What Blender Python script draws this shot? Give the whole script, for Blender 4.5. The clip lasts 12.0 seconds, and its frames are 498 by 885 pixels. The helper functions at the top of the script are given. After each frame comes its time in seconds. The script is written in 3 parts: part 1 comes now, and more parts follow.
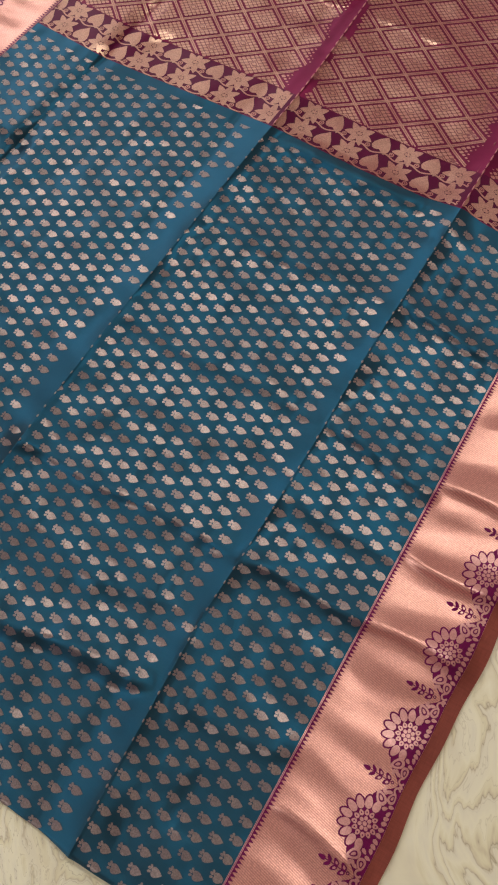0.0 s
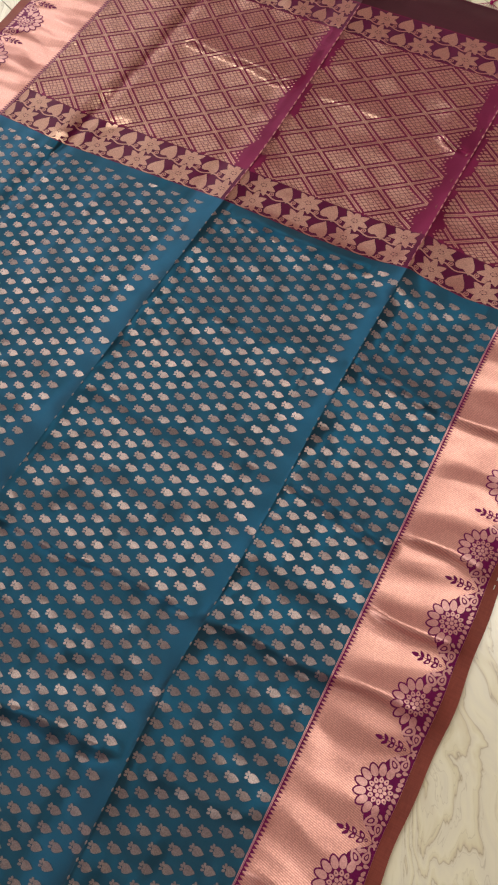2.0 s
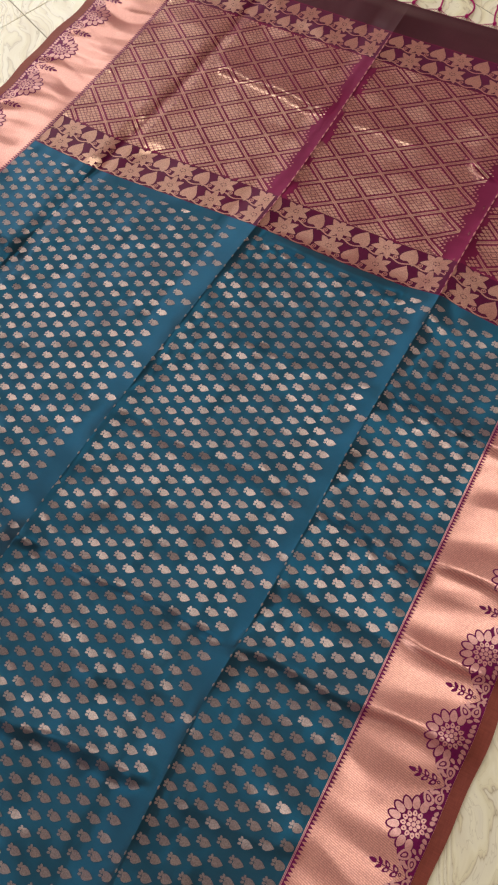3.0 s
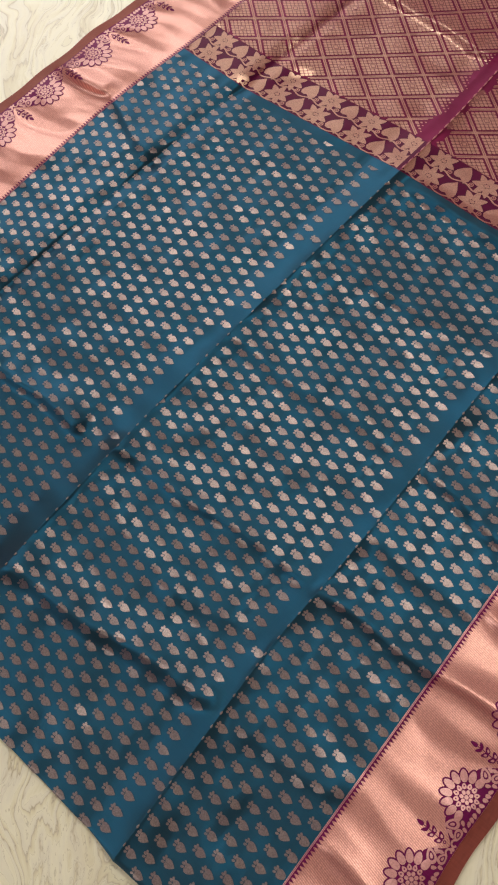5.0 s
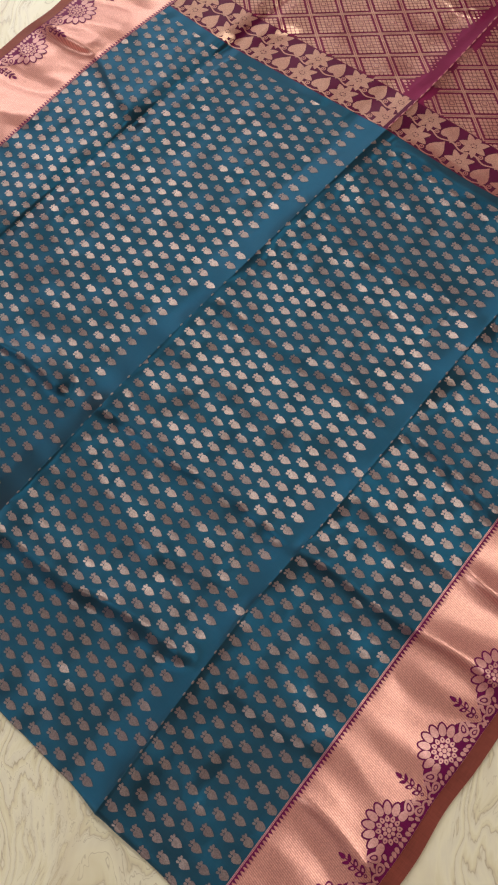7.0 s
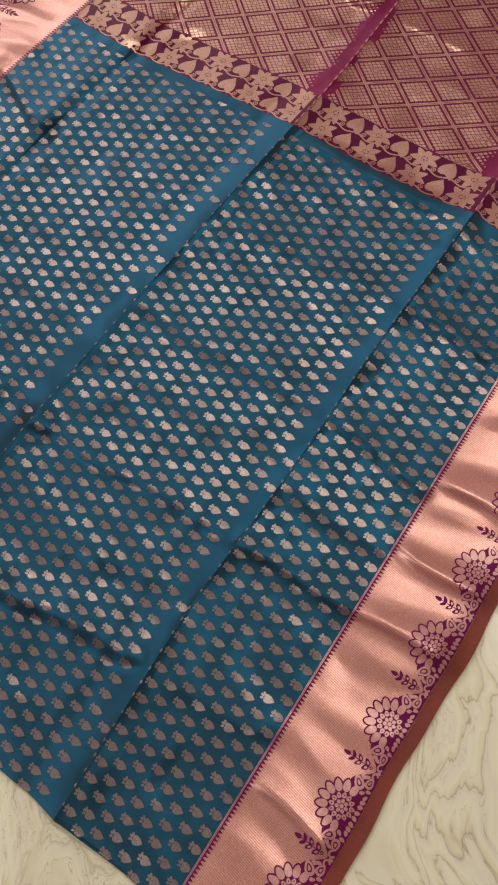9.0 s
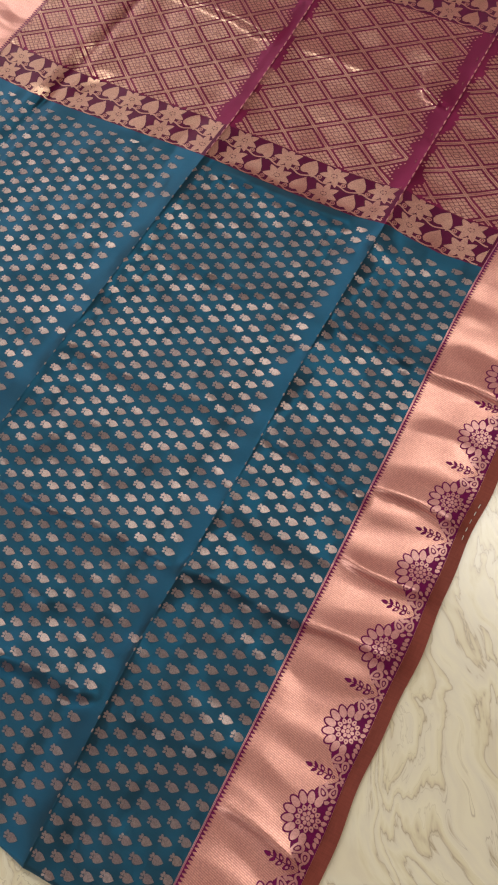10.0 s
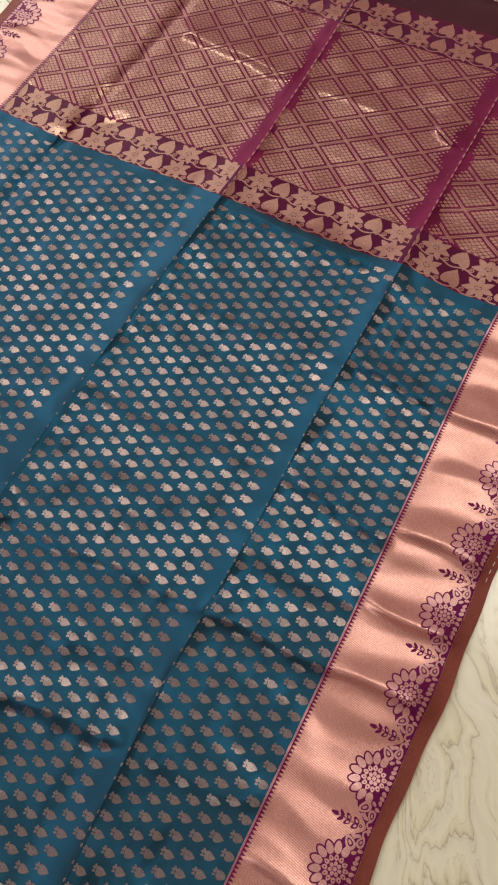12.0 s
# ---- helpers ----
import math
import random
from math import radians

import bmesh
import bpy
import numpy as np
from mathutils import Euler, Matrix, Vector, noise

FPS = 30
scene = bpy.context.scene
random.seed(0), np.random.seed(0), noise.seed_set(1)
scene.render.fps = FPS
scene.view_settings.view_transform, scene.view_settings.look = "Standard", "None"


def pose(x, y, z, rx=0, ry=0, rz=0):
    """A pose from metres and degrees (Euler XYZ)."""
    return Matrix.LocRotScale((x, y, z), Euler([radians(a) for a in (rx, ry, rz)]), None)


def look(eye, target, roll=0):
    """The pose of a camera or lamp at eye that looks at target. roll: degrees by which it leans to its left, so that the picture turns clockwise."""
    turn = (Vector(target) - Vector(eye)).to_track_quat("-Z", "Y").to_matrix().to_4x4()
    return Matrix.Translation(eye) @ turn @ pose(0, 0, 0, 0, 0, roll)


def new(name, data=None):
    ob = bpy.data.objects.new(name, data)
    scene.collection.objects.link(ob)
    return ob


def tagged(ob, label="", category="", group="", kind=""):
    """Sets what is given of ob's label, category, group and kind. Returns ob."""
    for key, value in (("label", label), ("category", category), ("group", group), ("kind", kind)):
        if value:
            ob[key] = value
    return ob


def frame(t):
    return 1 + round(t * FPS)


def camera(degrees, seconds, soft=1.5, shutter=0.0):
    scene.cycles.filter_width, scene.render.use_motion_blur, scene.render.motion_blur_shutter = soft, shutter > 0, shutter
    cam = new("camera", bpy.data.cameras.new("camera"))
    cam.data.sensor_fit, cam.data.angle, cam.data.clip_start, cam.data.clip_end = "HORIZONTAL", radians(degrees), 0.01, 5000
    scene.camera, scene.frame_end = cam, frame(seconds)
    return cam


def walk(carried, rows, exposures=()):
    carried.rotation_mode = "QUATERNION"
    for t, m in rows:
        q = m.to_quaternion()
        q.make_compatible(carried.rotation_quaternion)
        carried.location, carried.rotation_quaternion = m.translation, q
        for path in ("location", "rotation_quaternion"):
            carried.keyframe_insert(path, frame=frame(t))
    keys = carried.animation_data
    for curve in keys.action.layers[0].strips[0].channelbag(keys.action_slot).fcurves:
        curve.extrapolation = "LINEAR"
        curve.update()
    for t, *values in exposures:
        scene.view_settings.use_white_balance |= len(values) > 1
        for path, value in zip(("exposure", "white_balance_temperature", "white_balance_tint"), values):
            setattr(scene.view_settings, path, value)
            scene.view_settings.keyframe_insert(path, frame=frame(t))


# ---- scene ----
cam = camera(34.1, 12.0, soft=2.1)
PATH = [
    (0, (0.071, -0.139, 0.915), (-0.522, 0.39, -0.92), -18.9),
    (0.5, (0.077, -0.139, 0.916), (-0.529, 0.413, -0.908), -18.2),
    (1, (0.083, -0.142, 0.916), (-0.53, 0.449, -0.894), -16.8),
    (1.5, (0.103, -0.134, 0.92), (-0.526, 0.486, -0.875), -17.7),
    (2, (0.115, -0.132, 0.922), (-0.531, 0.541, -0.847), -17.7),
    (2.5, (0.115, -0.132, 0.925), (-0.551, 0.572, -0.824), -18.0),
    (3, (0.095, -0.134, 0.93), (-0.603, 0.556, -0.813), -18.4),
    (3.5, (0.072, -0.141, 0.928), (-0.682, 0.51, -0.806), -19.0),
    (3.7, (0.065, -0.145, 0.93), (-0.701, 0.483, -0.808), -19.1),
    (5.3, (0.047, -0.154, 0.933), (-0.703, 0.311, -0.862), -19.9),
    (5.5, (0.05, -0.154, 0.929), (-0.694, 0.308, -0.869), -19.8),
    (6, (0.053, -0.158, 0.924), (-0.672, 0.29, -0.886), -19.8),
    (6.5, (0.063, -0.159, 0.92), (-0.657, 0.284, -0.893), -20.2),
    (8.5, (0.087, -0.149, 0.923), (-0.596, 0.318, -0.898), -20.1),
    (9, (0.11, -0.142, 0.928), (-0.54, 0.355, -0.897), -20.0),
    (9.5, (0.132, -0.135, 0.929), (-0.5, 0.405, -0.89), -20.1),
    (10, (0.154, -0.127, 0.932), (-0.466, 0.458, -0.877), -20.4),
    (10.5, (0.169, -0.117, 0.937), (-0.455, 0.504, -0.858), -21.3),
    (11, (0.152, -0.117, 0.944), (-0.482, 0.521, -0.843), -21.2),
    (11.5, (0.137, -0.117, 0.945), (-0.503, 0.515, -0.841), -20.5),
    (12, (0.123, -0.118, 0.945), (-0.518, 0.51, -0.842), -19.6),
]
walk(cam, [(t, look(eye, target, roll)) for t, eye, target, roll in PATH])

# ---- world and light ----
world = bpy.data.worlds.new("world")
scene.world = world
world.use_nodes = True
wn = world.node_tree
sky = wn.nodes.new("ShaderNodeTexSky")
sky.sky_type, sky.sun_disc = "NISHITA", False
sky.sun_elevation, sky.sun_rotation = radians(48), radians(300)
wn.links.new(sky.outputs[0], wn.nodes["Background"].inputs[0])
wn.nodes["Background"].inputs[1].default_value = 0.08

# room axes: the floor joints run at -26 degrees to the cloth
CORNER, TURN = Vector((-1.15, 0.88, 0)), radians(-26.0)
ROOM = Matrix.Translation(CORNER) @ Matrix.Rotation(TURN, 4, "Z")
WEST, EAST, SOUTH, NORTH, HIGH = -2.55, 3.05, -3.05, 1.95, 2.75
WIN_A, WIN_B, SILL, HEAD = -1.30, 1.50, 0.90, 2.40      # the window in the west wall
SW_A, SW_B = -0.60, 1.60                                # an unseen window in the south wall, added to brighten the near end


def area(name, m, wide, tall, watts, colour):
    data = bpy.data.lights.new(name, "AREA")
    data.shape, data.size, data.size_y, data.energy, data.color = "RECTANGLE", wide, tall, watts, colour
    ob = new(name, data)
    ob.matrix_world = m
    return ob


area("unseen_window_light", ROOM @ Matrix.Translation((WEST + 0.03, (WIN_A + WIN_B) / 2, (SILL + HEAD) / 2)) @ pose(0, 0, 0, 0, -90, 0),
     HEAD - SILL - 0.1, WIN_B - WIN_A - 0.1, 38, (1.0, 0.97, 0.94))
# fill light of the added south window
area("unseen_window_light", ROOM @ Matrix.Translation(((SW_A + SW_B) / 2, SOUTH + 0.03, (SILL + HEAD) / 2)) @ pose(0, 0, 0, 90, 0, 0),
     SW_B - SW_A - 0.1, HEAD - SILL - 0.1, 28, (1.0, 0.97, 0.94))
LAMPS = ((-1.45, 1.25, 11), (0.16, 1.10, 17))            # two unseen ceiling panels, added for gleam on zari and borders: place and power
for lx, ly, watts in LAMPS:
    area("added_panel_light", Matrix.Translation((lx, ly, HIGH - 0.05)) @ Matrix.Rotation(TURN, 4, "Z"), 0.82, 0.42, watts, (1.0, 0.95, 0.90))


# ---- materials ----
def material(name):
    m = bpy.data.materials.new(name)
    m.use_nodes = True
    return m, m.node_tree, m.node_tree.nodes["Principled BSDF"]


def node(tree, kind, ins=(), **props):
    n = tree.nodes.new(kind)
    for key, value in props.items():
        setattr(n, key, value)
    for key, value in dict(ins).items():
        if isinstance(value, bpy.types.NodeSocket):
            tree.links.new(value, n.inputs[key])
        else:
            n.inputs[key].default_value = value
    return n


def mixed(tree, fac, a, b):
    n = node(tree, "ShaderNodeMix", data_type="RGBA")
    for i, v in ((0, fac), (6, a), (7, b)):
        if isinstance(v, bpy.types.NodeSocket):
            tree.links.new(v, n.inputs[i])
        else:
            n.inputs[i].default_value = v if i == 0 else (*v, 1)
    return n.outputs[2]


def ramp(tree, fac, stops):
    n = node(tree, "ShaderNodeValToRGB", {0: fac})
    el = n.color_ramp.elements
    while len(el) < len(stops):
        el.new(0.5)
    for e, (p, c) in zip(el, stops):
        e.position, e.color = p, ((*c, 1) if len(c) == 3 else c)
    return n.outputs[0]


def place(tree, scale=(1, 1, 1), turn=0.0):
    co = node(tree, "ShaderNodeTexCoord")
    return node(tree, "ShaderNodeMapping", {0: co.outputs["Object"], "Scale": scale, "Rotation": (0, 0, turn)}).outputs[0]


def silk(name, colour, deep, rough=0.5, sheen=0.35, tint=(0.5, 0.7, 0.8), spec=0.22, lustre=None, gloss=0.3):
    """Plain-woven silk: slow tone changes, thread slubs and a fine weave."""
    m, t, b = material(name)
    slow = node(t, "ShaderNodeTexNoise", {"Vector": place(t), "Scale": 7.0, "Detail": 4.0})
    slub = node(t, "ShaderNodeTexNoise", {"Vector": place(t, (60, 900, 60)), "Scale": 1.0, "Detail": 3.0})
    warp = node(t, "ShaderNodeTexNoise", {"Vector": place(t, (1400, 90, 60)), "Scale": 1.0, "Detail": 2.0})
    base = mixed(t, ramp(t, slow.outputs[0], [(0.35, (0, 0, 0)), (0.65, (1, 1, 1))]), colour, deep)
    both = node(t, "ShaderNodeMath", {0: slub.outputs[0], 1: warp.outputs[0]}, operation="ADD")
    shade = node(t, "ShaderNodeMapRange", {0: both.outputs[0], 1: 0.6, 2: 1.4, 3: 0.8, 4: 1.2})
    col = node(t, "ShaderNodeVectorMath", {0: base}, operation="SCALE")
    t.links.new(shade.outputs[0], col.inputs["Scale"])
    t.links.new(col.outputs[0], b.inputs["Base Color"])
    bump = node(t, "ShaderNodeBump", {"Height": both.outputs[0], "Strength": 0.25, "Distance": 0.0004})
    t.links.new(bump.outputs[0], b.inputs["Normal"])
    b.inputs["Roughness"].default_value = rough
    b.inputs["Specular IOR Level"].default_value = spec
    b.inputs["Specular Tint"].default_value = (*tint, 1)
    b.inputs["Sheen Weight"].default_value = sheen
    b.inputs["Sheen Roughness"].default_value = 0.35
    b.inputs["Sheen Tint"].default_value = (*tint, 1)
    if lustre:
        across = node(t, "ShaderNodeCombineXYZ", {0: 1.0, 1: 0.0, 2: 0.0})   # the silk threads lie along the cloth
        shiny = node(t, "ShaderNodeBsdfAnisotropic", {"Color": (*lustre, 1), "Roughness": 0.40, "Anisotropy": 0.55, "Tangent": across.outputs[0], "Normal": bump.outputs[0]})
        out = node(t, "ShaderNodeMixShader", {0: gloss, 1: b.outputs[0], 2: shiny.outputs[0]})
        t.links.new(out.outputs[0], t.nodes["Material Output"].inputs[0])
    return m


def zari(name, thread, dim, shine, rough=0.25, gloss=0.42, stripes=0.0, grain=0.5, patchy=0.0, streak=0.8):
    """Metal-wrapped thread on silk: a dull rose body under a golden gloss, with glittering grain, and fine raised lines where it is woven as twill."""
    m, t, b = material(name)
    fine = node(t, "ShaderNodeTexNoise", {"Vector": place(t, (1, 1, 1)), "Scale": 650.0, "Detail": 2.0})
    slow = node(t, "ShaderNodeTexNoise", {"Vector": place(t), "Scale": 22.0, "Detail": 5.0, "Roughness": 0.65})
    most = node(t, "ShaderNodeMath", {0: fine.outputs[0], 1: 0.88}, operation="MULTIPLY")
    half = node(t, "ShaderNodeMath", {0: slow.outputs[0], 1: 0.12, 2: most.outputs[0]}, operation="MULTIPLY_ADD")
    height = fine.outputs[0]
    col = mixed(t, ramp(t, half.outputs[0], [(0.40, (0, 0, 0)), (0.60, (1, 1, 1))]), dim, thread)
    amount = node(t, "ShaderNodeMapRange", {0: half.outputs[0], 1: 0.38, 2: 0.62, 3: gloss * 0.75, 4: gloss * 1.25}).outputs[0]
    if patchy:
        spot = node(t, "ShaderNodeTexNoise", {"Vector": place(t), "Scale": 38.0, "Detail": 1.0})
        fade = node(t, "ShaderNodeMapRange", {0: spot.outputs[0], 1: 0.36, 2: 0.64, 3: 1 - patchy, 4: 1 + patchy})
        amount = node(t, "ShaderNodeMath", {0: amount, 1: fade.outputs[0]}, operation="MULTIPLY").outputs[0]
    if stripes:
        wave = node(t, "ShaderNodeTexWave", {"Vector": place(t, (1, 1, 1), radians(11)), "Scale": stripes, "Distortion": 0.2, "Detail": 0.0},
                    wave_type="BANDS", bands_direction="Y")
        line = ramp(t, wave.outputs[1], [(0.25, (0.42, 0.42, 0.42)), (0.65, (1, 1, 1))])
        amount = node(t, "ShaderNodeMath", {0: amount, 1: line}, operation="MULTIPLY").outputs[0]
        height = node(t, "ShaderNodeMath", {0: wave.outputs[1], 1: 0.4, 2: fine.outputs[0]}, operation="MULTIPLY_ADD").outputs[0]
    t.links.new(col, b.inputs["Base Color"])
    b.inputs["Roughness"].default_value = 0.6
    bump = node(t, "ShaderNodeBump", {"Height": height, "Strength": grain, "Distance": 0.0003})
    t.links.new(bump.outputs[0], b.inputs["Normal"])
    rr = node(t, "ShaderNodeMapRange", {0: slow.outputs[0], 1: 0.3, 2: 0.7, 3: rough - 0.02, 4: rough + 0.03})
    along = node(t, "ShaderNodeCombineXYZ", {0: 0.0, 1: 1.0, 2: 0.0})   # the metal threads lie across the cloth and gleam in streaks along it
    metal = node(t, "ShaderNodeBsdfAnisotropic", {"Color": (*shine, 1), "Roughness": rr.outputs[0], "Anisotropy": streak, "Tangent": along.outputs[0], "Normal": bump.outputs[0]})
    both = node(t, "ShaderNodeMixShader", {0: amount, 1: b.outputs[0], 2: metal.outputs[0]})
    t.links.new(both.outputs[0], t.nodes["Material Output"].inputs[0])
    return m


BLUE = silk("teal_silk", (0.025, 0.036, 0.050), (0.021, 0.028, 0.038), tint=(0.03, 0.50, 0.90), sheen=0.1, lustre=(0.014, 0.18, 0.33), gloss=0.29)
WINE = silk("wine_silk", (0.115, 0.009, 0.038), (0.090, 0.008, 0.032), tint=(0.9, 0.06, 0.30), sheen=0.35, lustre=(0.38, 0.04, 0.13), gloss=0.2)
DARK = silk("dark_wine_silk", (0.062, 0.014, 0.023), (0.050, 0.012, 0.019), tint=(0.8, 0.5, 0.55), sheen=0.15)
RUST = silk("rust_silk", (0.25, 0.062, 0.048), (0.20, 0.052, 0.042), tint=(1.0, 0.5, 0.35))
PURPLE = silk("purple_silk", (0.165, 0.009, 0.078), (0.130, 0.008, 0.064), tint=(0.9, 0.3, 0.7), sheen=0.2)
VIOLET = silk("violet_silk", (0.30, 0.13, 0.26), (0.24, 0.10, 0.22), tint=(0.6, 0.4, 1.0), sheen=0.2)
MAGENTA = silk("magenta_thread", (0.42, 0.010, 0.14), (0.30, 0.008, 0.10), tint=(1.0, 0.4, 0.7))
SHINE = (0.95, 0.54, 0.43)
COPPER = zari("copper_zari", (0.47, 0.155, 0.160), (0.39, 0.125, 0.132), SHINE, rough=0.32, stripes=150.0, gloss=0.54, streak=0.0)
PETAL = zari("rose_zari", (0.52, 0.19, 0.205), (0.44, 0.155, 0.170), (0.95, 0.60, 0.54), rough=0.38, gloss=0.28, streak=0.0)
GOLD = zari("gold_zari", (0.38, 0.098, 0.122), (0.31, 0.080, 0.102), (0.97, 0.68, 0.48), rough=0.37, gloss=0.47, grain=0.3)
FIELD = zari("sunken_zari", (0.25, 0.052, 0.072), (0.20, 0.042, 0.060), SHINE, gloss=0.14, grain=0.3)
BANDGROUND = silk("band_purple_silk", (0.095, 0.009, 0.040), (0.075, 0.008, 0.034), tint=(0.9, 0.15, 0.4), sheen=0.4)
BUTTA = zari("butta_zari", (0.145, 0.098, 0.125), (0.085, 0.062, 0.086), (0.94, 0.76, 0.67), rough=0.38, gloss=0.29, grain=0.7, patchy=0.2)


def marble():
    m, t, b = material("veined_marble")
    co = node(t, "ShaderNodeTexCoord")
    info = node(t, "ShaderNodeObjectInfo")
    jump = node(t, "ShaderNodeMath", {0: info.outputs["Random"], 1: 3.0}, operation="MULTIPLY")
    moved = node(t, "ShaderNodeVectorMath", {0: co.outputs["Object"], 1: jump.outputs[0]}, operation="ADD")
    along = node(t, "ShaderNodeMapping", {0: moved.outputs[0], "Rotation": (0, 0, radians(-158))}).outputs[0]
    bend = node(t, "ShaderNodeTexNoise", {"Vector": along, "Scale": 4.0, "Detail": 3.0})
    warp = node(t, "ShaderNodeVectorMath", {0: bend.outputs[1], 1: (0.22, 0.22, 0)}, operation="MULTIPLY_ADD")
    t.links.new(along, warp.inputs[2])
    vec = node(t, "ShaderNodeMapping", {0: warp.outputs[0], "Scale": (1.0, 4.2, 1)}).outputs[0]
    field = node(t, "ShaderNodeTexNoise", {"Vector": vec, "Scale": 2.1, "Detail": 6.0, "Roughness": 0.52, "Distortion": 0.5})
    many = node(t, "ShaderNodeMath", {0: field.outputs[0], 1: 17.0}, operation="MULTIPLY")
    saw = node(t, "ShaderNodeMath", {0: many.outputs[0], 1: 1.0}, operation="FRACT")
    more = node(t, "ShaderNodeMath", {0: field.outputs[0], 1: 75.0}, operation="MULTIPLY")
    saw2 = node(t, "ShaderNodeMath", {0: more.outputs[0], 1: 1.0}, operation="PINGPONG")
    cloud = node(t, "ShaderNodeTexNoise", {"Vector": moved.outputs[0], "Scale": 5.0, "Detail": 6.0})
    bands = ramp(t, saw.outputs[0], [(0.0, (0.46, 0.39, 0.27)), (0.025, (0.68, 0.61, 0.46)), (0.10, (0.80, 0.75, 0.61)), (0.55, (0.87, 0.82, 0.64)), (0.85, (0.79, 0.73, 0.53)), (0.97, (0.68, 0.60, 0.43)), (1.0, (0.50, 0.43, 0.31))])
    calm = node(t, "ShaderNodeTexNoise", {"Vector": along, "Scale": 3.2, "Detail": 3.0})
    quiet = ramp(t, calm.outputs[0], [(0.38, (0.3, 0.3, 0.3)), (0.60, (0.0, 0.0, 0.0))])
    col = mixed(t, quiet, bands, (0.85, 0.80, 0.61))
    thin = ramp(t, saw2.outputs[0], [(0.0, (0.75, 0.75, 0.75)), (0.09, (0, 0, 0))])
    where = ramp(t, cloud.outputs[0], [(0.42, (0, 0, 0)), (0.56, (0.95, 0.95, 0.95))])
    both = node(t, "ShaderNodeMath", {0: thin, 1: where}, operation="MULTIPLY")
    col = mixed(t, both.outputs[0], col, (0.45, 0.38, 0.27))
    stain = node(t, "ShaderNodeTexNoise", {"Vector": vec, "Scale": 5.0, "Detail": 5.0})
    col = mixed(t, ramp(t, stain.outputs[0], [(0.53, (0, 0, 0)), (0.72, (0.6, 0.6, 0.6))]), col, (0.63, 0.53, 0.36))
    t.links.new(col, b.inputs["Base Color"])
    smear = node(t, "ShaderNodeTexNoise", {"Vector": moved.outputs[0], "Scale": 3.0, "Detail": 4.0})
    rr = node(t, "ShaderNodeMapRange", {0: smear.outputs[0], 1: 0.3, 2: 0.7, 3: 0.13, 4: 0.26})
    t.links.new(rr.outputs[0], b.inputs["Roughness"])
    return m


def plain(name, colour, rough, vary=0.06, scale=6.0):
    m, t, b = material(name)
    n = node(t, "ShaderNodeTexNoise", {"Vector": place(t), "Scale": scale, "Detail": 6.0})
    dim = tuple(c * (1 - vary * 2) for c in colour)
    t.links.new(mixed(t, n.outputs[0], dim, colour), b.inputs["Base Color"])
    b.inputs["Roughness"].default_value = rough
    bump = node(t, "ShaderNodeBump", {"Height": n.outputs[0], "Strength": 0.08, "Distance": 0.002})
    t.links.new(bump.outputs[0], b.inputs["Normal"])
    return m


MARBLE = marble()
PAINT = plain("beige_wall_paint", (0.42, 0.36, 0.31), 0.8)
WHITE = plain("white_ceiling_paint", (0.84, 0.81, 0.76), 0.85)
GROUT = plain("grey_grout", (0.30, 0.27, 0.22), 0.9, scale=60)
WOOD = plain("white_window_paint", (0.75, 0.73, 0.68), 0.4)
GLASS, _gt, _gb = material("clear_glass")
_gb.inputs["Transmission Weight"].default_value, _gb.inputs["Roughness"].default_value = 1.0, 0.0


# ---- mesh helpers ----
def part(name, verts, faces, mats, parent=None, label="", smooth=False, slots=None):
    me = bpy.data.meshes.new(name)
    me.from_pydata([tuple(map(float, v)) for v in verts], [], faces)
    for m in mats if isinstance(mats, (list, tuple)) else [mats]:
        me.materials.append(m)
    if slots is not None:
        me.polygons.foreach_set("material_index", slots)
    if smooth:
        me.polygons.foreach_set("use_smooth", [True] * len(faces))
    me.update()
    ob = new(name, me)
    if parent is not None:
        ob.parent = parent
    if label:
        tagged(ob, label)
    return ob


def box(lo, hi):
    (a, b, c), (d, e, f) = lo, hi
    v = [(x, y, z) for z in (c, f) for x, y in ((a, b), (d, b), (d, e), (a, e))]
    return v, [(3, 2, 1, 0), (4, 5, 6, 7), (0, 1, 5, 4), (1, 2, 6, 5), (2, 3, 7, 6), (3, 0, 4, 7)]


def boxes(name, spans, mat, parent=None, **tags):
    vs, fs = [], []
    for lo, hi in spans:
        v, f = box(lo, hi)
        fs += [tuple(i + len(vs) for i in q) for q in f]
        vs += v
    ob = part(name, vs, fs, mat, parent)
    return tagged(ob, **tags)


